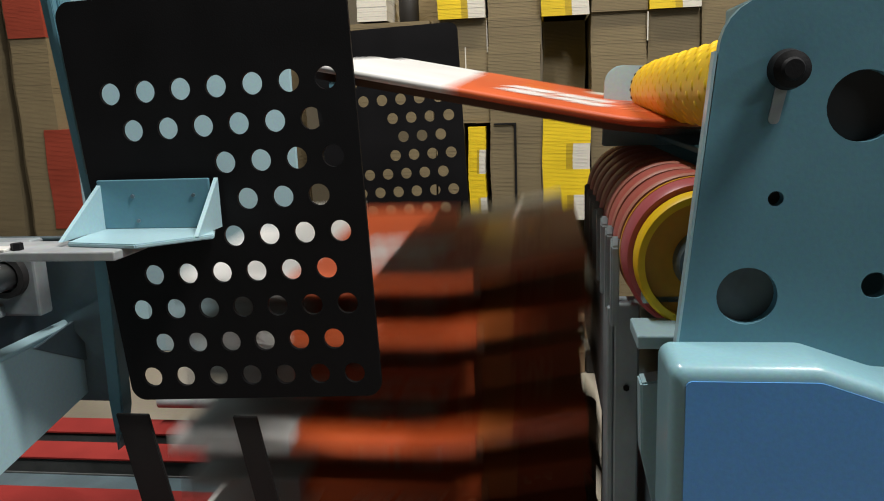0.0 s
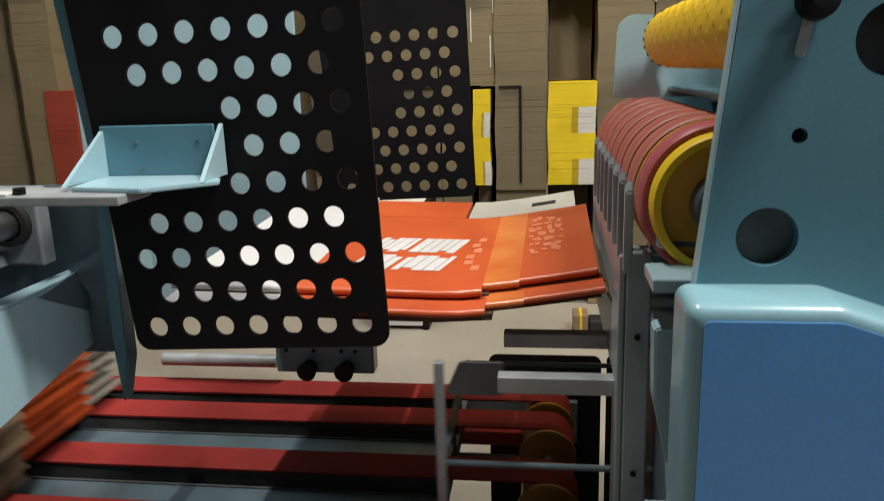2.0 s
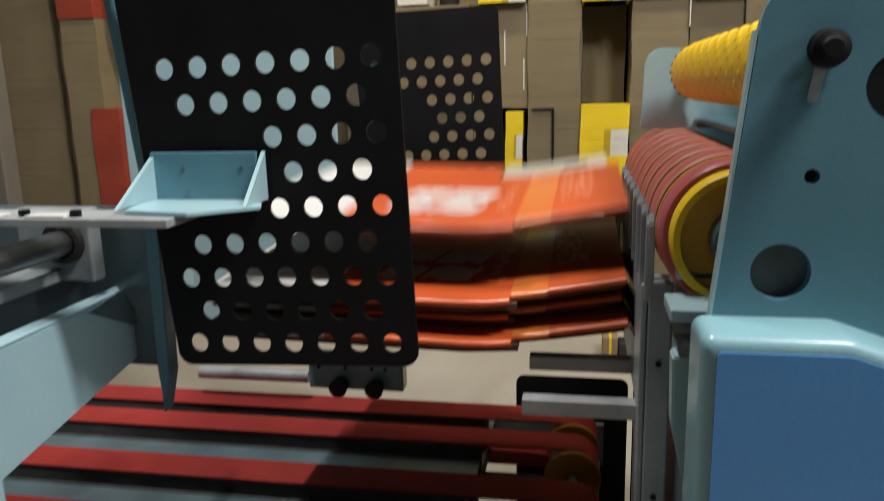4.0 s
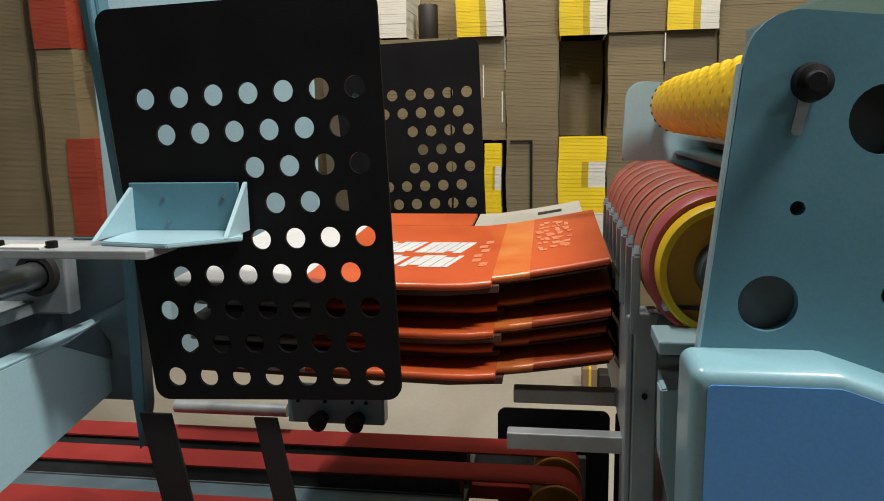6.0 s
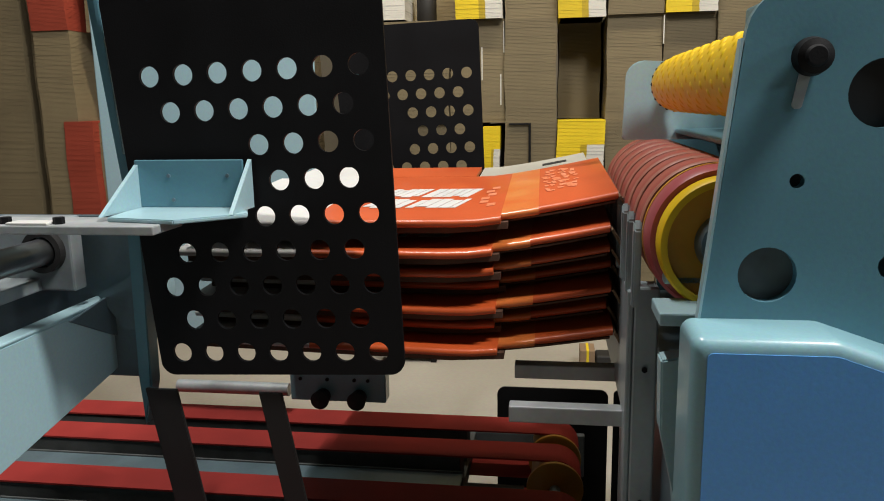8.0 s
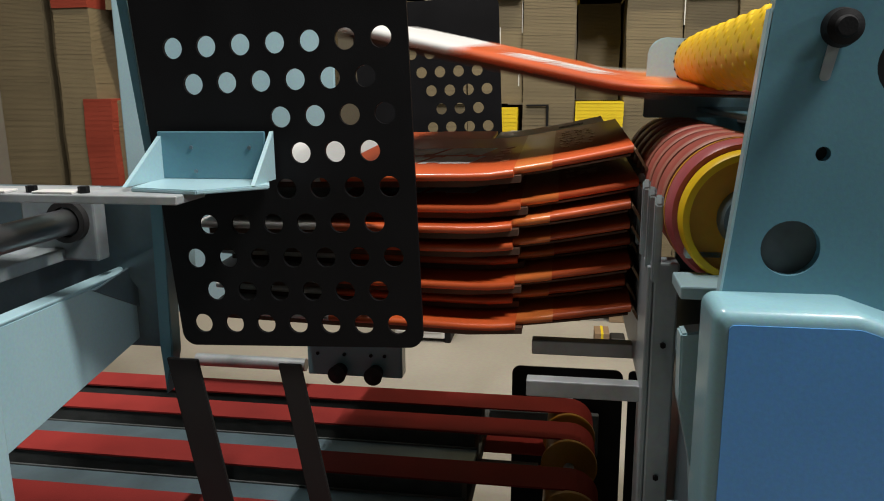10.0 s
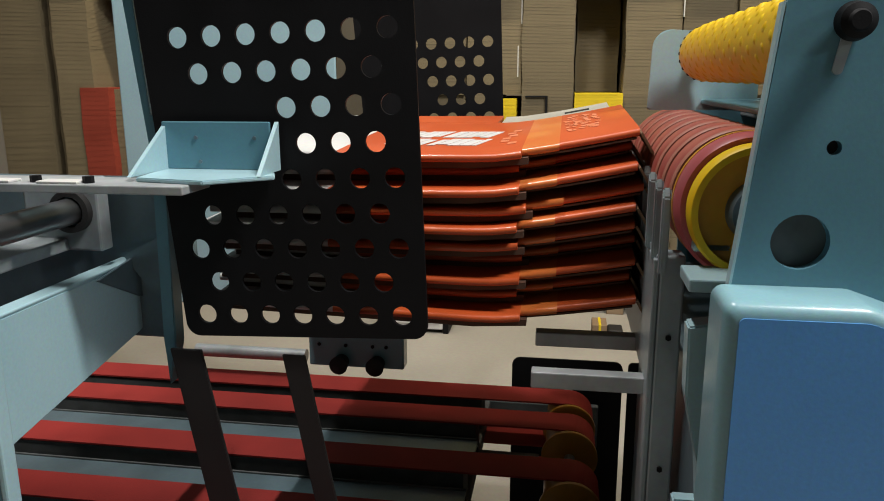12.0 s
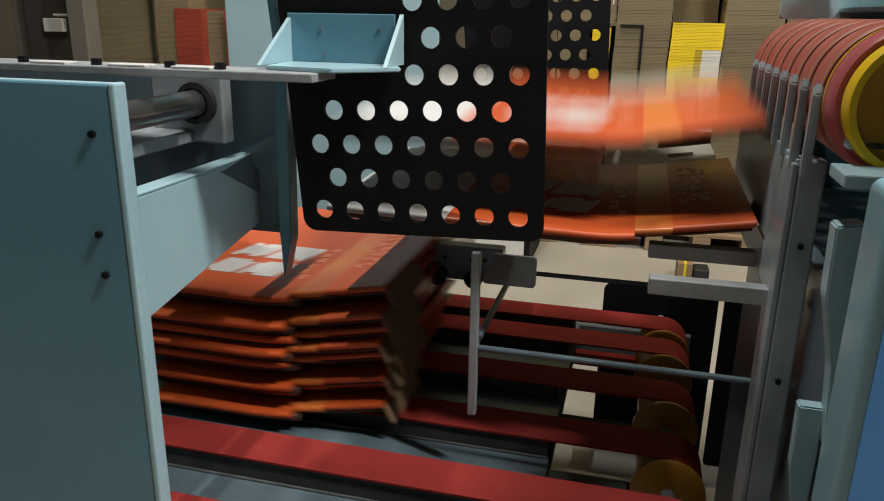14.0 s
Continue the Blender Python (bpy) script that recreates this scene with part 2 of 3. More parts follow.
# ---- piles of flat cartons behind the machine ----
def pile(x0, x1, z0, z1, y0, kind, step=0.007, seed=0):
    rnd = random.Random(seed)
    words = {"brown": "tall pile of flat grey-brown cartons", "yellow": "pile of flat cartons with yellow and white printed ends", "red": "pile of flat cartons with red printed ends", "white": "pile of flat cartons with white ruled ends"}
    ob = thing("carton_pile", ((x0 + x1) / 2, y0, z0), words[kind], "cartons", "carton piles")
    w = (x1 - x0) / 2
    n = max(2, int((z1 - z0) / step))
    groups = {}
    for i in range(n):
        z = (z1 - z0) * i / n
        dx, dy = rnd.uniform(-0.001, 0.001) + 0.003 * math.sin(i * 0.11 + seed), rnd.uniform(-0.0012, 0.0004)
        t = (z1 - z0) / n - 0.0006
        if kind == "yellow":
            low = i / n < 0.62 if z0 > 1.5 else (i % (n // 2 + 1)) / (n // 2 + 1) < 0.5
            groups.setdefault("printed_edge", (PILE_YELLOW, []))[1].append(block(-w + dx, dx, dy, 0.6, z, z + t, 0))
            groups.setdefault("ochre_edge" if low else "printed_edge", (PILE_OCHRE if low else PILE_YELLOW, []))[1].append(block(dx, w * 0.28 + dx, dy, 0.6, z, z + t, 0))
            groups.setdefault("white_edge" if low else "printed_edge", (PILE_WHITE if low else PILE_YELLOW, []))[1].append(block(w * 0.28 + dx, w + dx, dy, 0.6, z, z + t, 0))
        else:
            groups.setdefault("layered_board", ({"brown": PILE, "red": PILE_RED, "white": PILE_WHITE}[kind], []))[1].append(block(-w + dx, w + dx, dy, 0.8, z, z + t, 0))
    for k, (mat, bms) in groups.items():
        tagged(part(k, merge(*bms), mat, ob), kind="stuff")
    # Dark filler block that makes the gaps between the layers dark.
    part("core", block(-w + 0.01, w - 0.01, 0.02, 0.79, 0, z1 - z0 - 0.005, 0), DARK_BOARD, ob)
    return ob


def pallet(x0, x1, y0):
    ob = thing("wooden_pallet", (0, 0, 0), "rough wooden pallet under piled cartons", "pallet", "pallets")
    for k in range(4):
        a = x0 + (x1 - x0 - 0.09) * k / 3
        part("runner", block(a, a + 0.09, y0, y0 + 0.8, 0, 0.095, 0.003), WOOD, ob)
    for k in range(5):
        b = y0 + 0.17 * k
        part("board", block(x0, x1, b, b + 0.1, 0.096, 0.118, 0.003), WOOD, ob)


def piles():
    Y = 4.0
    s = 1
    # columns of piles from the pallets up, in four tiers
    for x0, x1 in ((-1.02, -0.56), (-0.262, 0.005), (0.262, 0.538), (0.80, 1.35), (1.37, 1.9)):
        for z0, z1 in ((0.12, 0.62), (0.62, 1.17), (1.17, 1.70), (1.70, 2.4)):
            pile(x0, x1, z0, z1, Y + (0.42 if x0 < -1 and z0 == 1.70 else 0.012 * (s % 3)), "brown", seed=s)
            s += 1
    for x0, x1, z0, z1 in ((-0.553, -0.40, 0.12, 1.17), (-0.553, -0.262, 1.17, 1.70), (0.543, 0.795, 0.12, 1.0), (0.543, 0.795, 1.0, 1.70)):
        pile(x0, x1, z0, z1, Y + 0.03, "brown", seed=s)
        s += 1
    strap = thing("strapping_band", (0, 0, 0), "thin black strapping band on piled cartons", "strap")
    part("band", block(-0.136, -0.124, Y - 0.012, Y - 0.004, 0.66, 1.165, 0.001), BLACK, strap)
    part("band", block(-0.24, -0.136, Y - 0.012, Y - 0.004, 1.155, 1.165, 0.001), BLACK, strap)
    for x0, x1, z0, z1 in ((0.012, 0.257, 0.648, 1.177), (-0.378, -0.288, 0.65, 1.15), (-0.517, -0.275, 1.70, 2.0), (0.012, 0.25, 1.69, 2.0), (0.545, 0.793, 1.70, 2.0)):
        if z0 < 1:
            pile(x0 + 0.01, x1 - 0.01, 0.12, z0, Y + (0.45 if x0 > 0 else 0.1), "brown", seed=s)
        elif 0 < x0 < 0.5:
            pile(x0 + 0.006, x1 - 0.004, 1.18, z0, Y + 0.28, "brown", seed=s)
        pile(x0, x1, z0, z1, Y - 0.02, "yellow", seed=s)
        s += 1
    pile(-0.94, -0.782, 1.71, 2.3, Y + 0.0, "white", 0.012, seed=s)
    roll = thing("black_film_roll", (-0.70, 4.2, 1.702), "black roll of wrapping film standing on piled cartons", "film roll")
    part("film", lathe([(0.0, 0.02), (0.0, 0.05), (0.006, 0.054), (0.19, 0.054), (0.196, 0.05), (0.196, 0.02)], (0, 0, 0), "z", 32), RUBBER, roll, "", True)
    part("core", rod("z", -0.001, 0.205, 0, 0, 0.019, 20), KRAFT, roll, "brown cardboard core")
    for x, z0, z1 in ((-0.268, 1.53, 1.69), (-0.284, 1.26, 1.42), (-0.383, 1.39, 1.56), (0.538, 1.55, 1.69)):
        tie = thing("white_strap", (x, Y + (0.0265 if x < 0 else -0.003), z0), "short white strapping end on piled cartons", "strap", "white straps")
        part("band", block(-0.003, 0.003, 0, 0.003, 0, z1 - z0, 0.0005), PILE_WHITE, tie)
    bit = thing("small_box", (0.13, 3.44, 0.0), "small brown cardboard box on the concrete floor", "box")
    part("carton_body", block(0.0, 0.07, 0, 0.12, 0, 0.105, 0.003), KRAFT, bit)
    part("tape", block(0.03, 0.042, -0.001, 0.121, 0.02, 0.106, 0.0004), PILE_YELLOW, bit, "yellow tape")
    blk = thing("black_block", (0.205, 3.43, 0.0), "black square block beside a small box", "block")
    part("body", block(0.0, 0.07, 0, 0.1, 0, 0.085, 0.008), RUBBER, blk)
    for x0, x1 in ((-2.95, -2.72), (-2.60, -2.30), (-2.28, -1.9), (-3.5, -3.0), (-1.85, -1.5)):
        for k, (z0, z1) in enumerate(((0.12, 0.65), (0.65, 1.2), (1.2, 1.7), (1.7, 2.4))):
            if not (k == 2 and x0 == -2.60):
                pile(x0, x1, z0, z1, Y, "brown", seed=s)
            else:
                pile(x0 + 0.1, x1, z0, z1, Y + 0.2, "brown", seed=s)
            s += 1
    for x0, x1, z0, z1 in ((-2.765, -2.59, 0.65, 1.21), (-2.90, -2.68, 1.71, 2.2), (-2.44, -2.22, 0.75, 1.21)):
        pile(x0, x1, z0, z1, Y - 0.06, "red", seed=s)
        pile(x0, x1, 0.12, z0, Y - 0.05, "brown", seed=s + 1)
        s += 2
    for x0, x1 in ((-1.02, -0.27), (-0.26, 0.56), (0.57, 1.35), (1.37, 1.9), (-3.5, -2.72), (-2.70, -1.9), (-1.85, -1.5)):
        pallet(x0, x1, Y - 0.05)
    col = thing("steel_column", (0, 0, 0), "grey painted steel building column", "column")
    part("shaft", block(-3.30, -3.18, 3.7, 3.82, 0, 6, 0.01), WALL, col)
    col2 = thing("steel_column", (0, 0, 0), "grey painted steel building column with a cable", "column")
    part("shaft", block(-4.05, -3.85, 4.1, 4.3, 0, 6, 0.01), WALL, col2)
    sock = thing("switch_box", (0, 0, 0), "small cream switch box with a white cable", "switch box")
    part("box", block(-3.70, -3.56, 3.96, 4.0, 1.06, 1.14, 0.006), WHITE, sock)
    part("cable", merge(rod("x", -3.62, -3.44, 3.97, 1.16, 0.008, 10), rod("z", 1.16, 2.2, -3.44, 3.97, 0.008, 10)), WHITE, sock)
    part("back_plate", block(-3.86, -3.40, 4.0, 4.02, 0, 2.4, 0.004), DARK_WALL, sock)
    cab = thing("white_cabinet", (0, 0, 0), "white metal cabinet with a black edge", "cabinet")
    part("body", block(-0.86, -0.605, 3.5, 3.9, 0.02, 0.62, 0.006), WHITE, cab)
    part("edge", block(-0.604, -0.575, 3.5, 3.9, 0.0, 0.62, 0.003), BLACK, cab)
    part("drawer", block(-0.85, -0.62, 3.494, 3.5, 0.05, 0.36, 0.003), WHITE, cab)
    part("drawer", block(-0.85, -0.62, 3.494, 3.5, 0.37, 0.60, 0.003), WHITE, cab)


# ---- the side guide plates ----
def guide_plate(at, label, pitch=0.0519):
    """A black perforated plate; its origin is the plate's lower left corner."""
    ob = thing("guide_plate", at, label, "guide plate", "guide plates", (0, -2.0, 0))
    W, H = 0.388, 0.578
    outline = rounded([(0.004, 0), (W, 0), (W, H), (-0.024, H)], 0.022)
    holes = []
    for r in range(9):
        for c in range(7 - r % 2):
            if r in (2, 3, 4) and c < 3:
                continue
            holes.append((0.0395 + 0.0517 * c + (0.0262 if r % 2 else 0), 0.451 - 0.0519 * 8 + pitch * (8 - r), 0.0150))
    part("sheet", perforated(outline, holes, 0, 0.006), BLACK, ob)
    return ob


# ---- the stacking machine: all fixed parts belong to it ----
stacker = thing("carton_stacker", (0, 0, 0), "light blue steel carton stacking machine with feed wheels", "machine")


def left_guide_mount():
    part("mount_bar", prism([(-0.712, 1.60), (-0.676, 1.60), (-0.645, 1.10), (-0.650, 0.84), (-0.667, 0.768), (-0.670, 0.85), (-0.664, 1.15)], "y", 1.03, 1.06, 0.002), BLUE, stacker)
    part("mount_rib", prism([(-0.690, 1.60), (-0.682, 1.60), (-0.652, 1.21), (-0.658, 1.21)], "y", 1.018, 1.03, 0.001), BLUE, stacker)
    # tray bracket in front of the plate
    br = part("tray_bracket", prism([(-0.62, 0.99), (-0.605, 0.885), (-0.50, 0.865), (-0.425, 0.93), (-0.45, 0.99)], "z", 1.128, 1.134, 0.0015), LIT_PALE, stacker, "light blue folded bracket with triangular cheeks")
    part("back", block(-0.618, -0.452, 0.986, 0.992, 1.134, 1.203, 0.0015), BLUE, br)
    part("cheek", prism([(0.886, 1.134), (0.992, 1.134), (0.992, 1.2)], "x", -0.618, -0.612, 0), LIT_PALE, br)
    part("cheek", prism([(0.915, 1.134), (0.992, 1.134), (0.992, 1.203)], "x", -0.446, -0.440, 0), LIT_PALE, br)
    for x, z in ((-0.565, 1.18), (-0.475, 1.18), (-0.56, 1.145)):
        bolt(br, (x, 0.984, z), "y", 0.003, 0.002, STEEL_BLUE)
    arm = part("guide_arm", block(-1.4, -0.52, 0.85, 0.93, 1.116, 1.128, 0.002), GALV, stacker, "pale flat steel arm")
    for x in (-0.985, -0.86, -0.741, -0.663):
        bolt(arm, (x, 0.868, 1.128), "z", 0.0075, 0.009)
    # Three thin white blocks along the arm's front edge.
    for x in (-0.93, -0.80, -0.70):
        part("pad", block(x - 0.03, x + 0.03, 0.852, 0.878, 1.128, 1.1315, 0.001), WHITE, arm, "thin white patch")
    bb = part("bearing_block", block(-0.87, -0.742, 1.0, 1.03, 1.0, 1.116, 0.004), GREY, stacker, "grey steel bearing block")
    part("ring", lathe([(-0.008, 0.024), (-0.008, 0.033), (0.01, 0.033), (0.01, 0.024)], (-0.785, 0.995, 1.064)), RUBBER, bb, "black bearing ring")
    part("guide_shaft", rod("y", 0.77, 1.01, -0.785, 1.064, 0.0205, 32), STEEL, stacker, "polished round steel shaft", smooth=True)
    part("slide_rail", block(-0.90, -0.80, 0.78, 1.06, 1.0, 1.02, 0.003), GREY, stacker)
    part("slide_back", block(-1.5, -0.66, 1.06, 1.075, 0.84, 1.11, 0.003), STEEL_BLUE, stacker)
    # Dark plate for the shadow wedge at the beam's far end.
    part("shade_wedge", prism([(-0.735, 0.985), (-0.665, 1.02), (-0.665, 0.925), (-0.69, 0.925)], "y", 1.04, 1.05, 0.001), STEEL_BLUE, stacker)


def left_frame():
    post = part("side_post", block(-1.35, -0.714, 0.70, 0.708, 0.0, 1.12, 0.003), BLUE, stacker, "grey-blue steel side post")
    # Light on the post's edge and cap is put into their paler colour.
    part("flange", block(-0.7145, -0.704, 0.699, 0.722, 0.0, 1.1215, 0.003), LIT_PALE, post, "post edge in the lit paint colour")
    part("cap", block(-1.35, -0.7145, 0.708, 0.722, 1.112, 1.1205, 0.002), LIT_PALE, post)
    for x, z in ((-0.742, 1.06), (-0.750, 0.933), (-0.748, 0.879)):
        bolt(post, (x, 0.695, z), "y", 0.005)
    # Light on the beam's right face and top is put into the paler colour.
    web = part("cross_beam", prism([(0.722, 0.80), (1.27, 0.887), (1.27, 0.972), (0.722, 0.972)], "x", -0.734, -0.724, 0.002), LIT_PALE, stacker, "box beam in the lit pale blue colour")
    part("top_flange", block(-0.752, -0.724, 0.722, 1.27, 0.972, 0.977, 0.002), LIT_PALE, web)
    # The arm's shadow on the beam, put in as a dark blue-grey plate.
    part("shade_wedge", prism([(0.945, 0.9685), (1.07, 0.905), (1.16, 0.905), (1.16, 1.02), (1.08, 0.985)], "x", -0.7236, -0.719, 0.001), STEEL_BLUE, web, "dark plate in the shape of the arm's shadow")


def far_frame():
    part("far_panel", block(-1.30, -0.655, 1.985, 1.995, 0.60, 1.80, 0.004), LIT_PALE, stacker, "pale blue far side panel")
    # Unseen panel and upper frame added to block light from the right.
    part("light_block_panel", prism(rounded([(0.20, 0.3), (0.80, 0.3), (0.80, 1.30), (0.20, 1.20)], 0.03), "y", 1.50, 1.512), BLUE, stacker)
    # Hidden table for the waiting cartons; it blocks light as well.
    part("feed_table", block(0.30, 1.75, 0.73, 1.75, 1.19, 1.205, 0.003), GREY, stacker)
    part("light_block_frame", block(0.34, 0.92, 0.73, 1.49, 1.36, 1.44, 0.006), BLUE, stacker)


def right_frame():
    # Lengthened to x 1.3, out of view, to keep fill light off the stack.
    outline = rounded([(0.128, 1.04), (1.3, 1.04), (1.3, 1.255), (0.163, 1.380)], [0, 0.01, 0.02, 0.045], 8)
    holes = [(0.190, 1.110, 0.027), (0.211, 1.200, 0.0068), (0.280, 1.279, 0.031), (0.300, 1.12, 0.012)]
    pan = part("side_panel", perforated(outline, holes, 0.70, 0.712), BLUE, stacker, "grey-blue steel side panel with round holes")
    # Light along the panel's left edge is put into this pale strip.
    part("edge", prism([(0.1255, 1.04), (0.128, 1.04), (0.1565, 1.33), (0.154, 1.33)], "y", 0.699, 0.713, 0), LIT_PALE, pan, "panel edge in the lit paint colour")
    part("plug", rod("y", 0.7125, 0.72, 0.190, 1.110, 0.0285, 32), DARK_GREY, pan, "dark plug behind a round hole")
    # Dark discs behind these two holes put the holes' shade into colour.
    part("plug", rod("y", 0.7125, 0.735, 0.280, 1.279, 0.033, 32), RUBBER, pan, "dark disc that gives a hole its shade")
    part("plug", rod("y", 0.7125, 0.735, 0.211, 1.200, 0.009, 16), RUBBER, pan)
    part("knob", lathe([(0, 0.0), (0, 0.008), (0.004, 0.010), (0.006, 0.0155), (0.018, 0.0175), (0.022, 0.010), (0.022, 0.0)], (0.214, 0.677, 1.312)), BLACK, pan, "black round clamping knob", True)
    part("slot_plate", prism(rounded([(0.200, 1.266), (0.209, 1.266), (0.216, 1.30), (0.206, 1.30)], 0.004), "y", 0.697, 0.6995), GREY, pan)
    def ledge(d):
        return rounded([(0.112 + d, 0.0), (1.0, 0.0), (1.0, 1.0 - d), (0.30, 1.044 - d), (0.236, 1.066 - d), (0.112 + d, 1.066 - d)], [0, 0, 0.005, 0.03, 0.03, 0.012 - 0.5 * d], 5)

    bm = bmesh.new()
    rings = []
    for d, y in ((0.0, 0.70), (0.0, 0.646), (0.001, 0.6415), (0.0035, 0.6375), (0.0075, 0.635), (0.012, 0.634)):
        rings.append([bm.verts.new((u, y, v)) for u, v in ledge(d)])
    for p, q in zip(rings, rings[1:]):
        for i in range(len(p)):
            bm.faces.new((p[i], p[(i + 1) % len(p)], q[(i + 1) % len(p)], q[i]))
    bm.faces.new(rings[0])
    bm.faces.new(rings[-1])
    body = part("machine_body", bm, LEDGE, stacker, "pale blue machine body with a rounded bent ledge", True)
    part("front_panel", prism(ledge(0.0135), "y", 0.6325, 0.6338), BODY_BLUE, body, "deeper blue front panel")
    part("side", block(0.135, 1.0, 0.72, 1.48, 0.0, 0.9, 0.003), STEEL_BLUE, body)
    part("shelf", block(0.097, 0.15, 0.735, 0.80, 1.046, 1.060, 0.002), LIT_PALE, stacker)
    part("shelf", block(0.110, 0.15, 0.80, 0.92, 1.075, 1.085, 0.002), LIT_PALE, stacker)
    part("lug", prism([(0.104, 1.0), (0.132, 1.005), (0.132, 0.74), (0.124, 0.84), (0.106, 0.92)], "y", 0.76, 0.79, 0.002), LIT_PALE, stacker)
    part("lug", prism([(0.104, 0.78), (0.132, 0.78), (0.132, 0.52), (0.124, 0.60), (0.106, 0.70)], "y", 0.78, 0.80, 0.002), LIT_PALE, stacker)


# ---- feed wheels and the yellow press roller ----
def at(ob, x, y, z):
    ob.location = (x, y, z)
    return ob


def wheels():
    part("wheel_shaft", rod("y", 0.72, 1.50, 0.174, 1.122, 0.02, 24), GREY, stacker)
    near = at(part("feed_wheel", lathe([(0.0, 0.02), (0.0, 0.064), (0.012, 0.064), (0.012, 0.02)], (0, 0, 0)), LIT_AMBER, stacker, "amber feed wheel with a yellow rim", True), 0.174, 0.80, 1.122)
    part("rim", lathe([(-0.012, 0.064), (-0.012, 0.071), (-0.008, 0.0735), (0.012, 0.0735), (0.012, 0.064)], (0, 0, 0)), YELLOW, near, "yellow rim", True)
    part("hub", lathe([(-0.02, 0.012), (-0.02, 0.03), (0.0, 0.034), (0.01, 0.034), (0.01, 0.012)], (0, 0, 0)), STEEL_BLUE, near, "dark blue-grey hub", True)
    pink = at(part("feed_wheel", lathe([(-0.02, 0.03), (-0.02, 0.079), (-0.014, 0.083), (0.012, 0.083), (0.012, 0.03)], (0, 0, 0)), PINK_WHEEL, stacker, "pink feed wheel with an amber edge", True), 0.174, 0.835, 1.122)
    part("edge", lathe([(0.0125, 0.03), (0.0125, 0.0835), (0.02, 0.0835), (0.02, 0.03)], (0, 0, 0)), LIT_AMBER, pink, "amber edge", True)
    red = at(part("feed_wheel", lathe([(-0.028, 0.03), (-0.028, 0.080), (-0.022, 0.084), (0.022, 0.084), (0.028, 0.080), (0.028, 0.03)], (0, 0, 0)), RED_WHEEL, stacker, "dull red feed wheel", True), 0.174, 0.905, 1.122)
    part("edge", lathe([(-0.0325, 0.066), (-0.0325, 0.0825), (-0.0305, 0.0842), (-0.0265, 0.0848), (-0.0265, 0.066)], (0, 0, 0)), WORN, red, "worn pale edge", True)
    found = [near, pink, red]
    for k in range(1, 8):
        found.append(copy_thing(red, pose(0.174, 0.905 + 0.075 * k, 1.122)))
    # press roller with a dimpled sleeve
    roll = part("press_roller", lathe([(0.72, 0.02), (0.72, 0.046), (1.33, 0.046), (1.345, 0.043), (1.345, 0.02)], (0.200, 0, 1.302)), YELLOW, stacker, "yellow rubber roller with rows of dimples", True)
    bms = []
    for i in range(19):
        for k in range(14):
            a = 2 * math.pi * (k + 0.5 * (i % 2)) / 14
            if math.cos(a) > 0.35:
                continue
            b = bmesh.new()
            bmesh.ops.create_uvsphere(b, u_segments=10, v_segments=7, radius=0.0105, matrix=Matrix.Translation((0.200 + 0.0374 * math.cos(a), 0.735 + 0.031 * i, 1.302 + 0.0374 * math.sin(a))))
            bms.append(b)
    tagged(part("dimple_relief", merge(*bms), YELLOW, roll, "", True), kind="stuff")
    for k in range(22):
        a = 2 * math.pi * k / 22
        if math.cos(a) < 0.3:
            b = bmesh.new()
            bmesh.ops.create_uvsphere(b, u_segments=8, v_segments=6, radius=0.0034, matrix=Matrix.Translation((0.200 + 0.0447 * math.cos(a), 1.322, 1.302 + 0.0447 * math.sin(a))))
            part("pin_hole", b, RUBBER, roll)
    part("roller_axle", rod("y", 0.715, 1.42, 0.200, 1.302, 0.014, 20), RUBBER, stacker)
    hold = part("roller_bracket", prism(rounded([(0.112, 1.205), (0.30, 1.205), (0.30, 1.335), (0.117, 1.347)], [0.005, 0.005, 0.01, 0.03]), "y", 1.38, 1.392, 0.002), LIT_PALE, stacker, "light blue rounded bracket")
    part("tie_bar", block(0.205, 0.30, 0.75, 1.38, 1.216, 1.224, 0.002), BLUE, hold)
    return found


def comb():
    c = part("comb_guide", block(0.088, 0.094, 0.93, 1.5, 0.84, 1.04, 0.002), COMB, stacker, "grey comb guide between the wheels")
    for k in range(8):
        y = 0.868 + 0.075 * k
        part("finger", prism([(y - 0.007, 1.03), (y + 0.007, 1.03), (y + 0.007, 1.125), (y, 1.138), (y - 0.007, 1.125)], "x", 0.082, 0.092, 0.002), COMB, c)
    post = part("guide_post", block(0.092, 0.124, 0.925, 0.965, 0.0, 1.04, 0.003), COMB, stacker, "grey-blue guide post")
    part("edge", block(0.084, 0.092, 0.925, 0.985, 0.0, 1.035, 0.002), COMB, post)
    for z in (0.93, 0.74):
        bolt(post, (0.108, 0.921, z), "y", 0.004)


# ---- lower conveyor ----
BELT_Z = 0.485
BELTS = (0.755, 0.955, 1.155, 1.365, 1.585, 1.725)
conveyor_thing = thing("belt_conveyor", (0, 0, 0), "low conveyor with red belts between blue-grey channels", "conveyor")


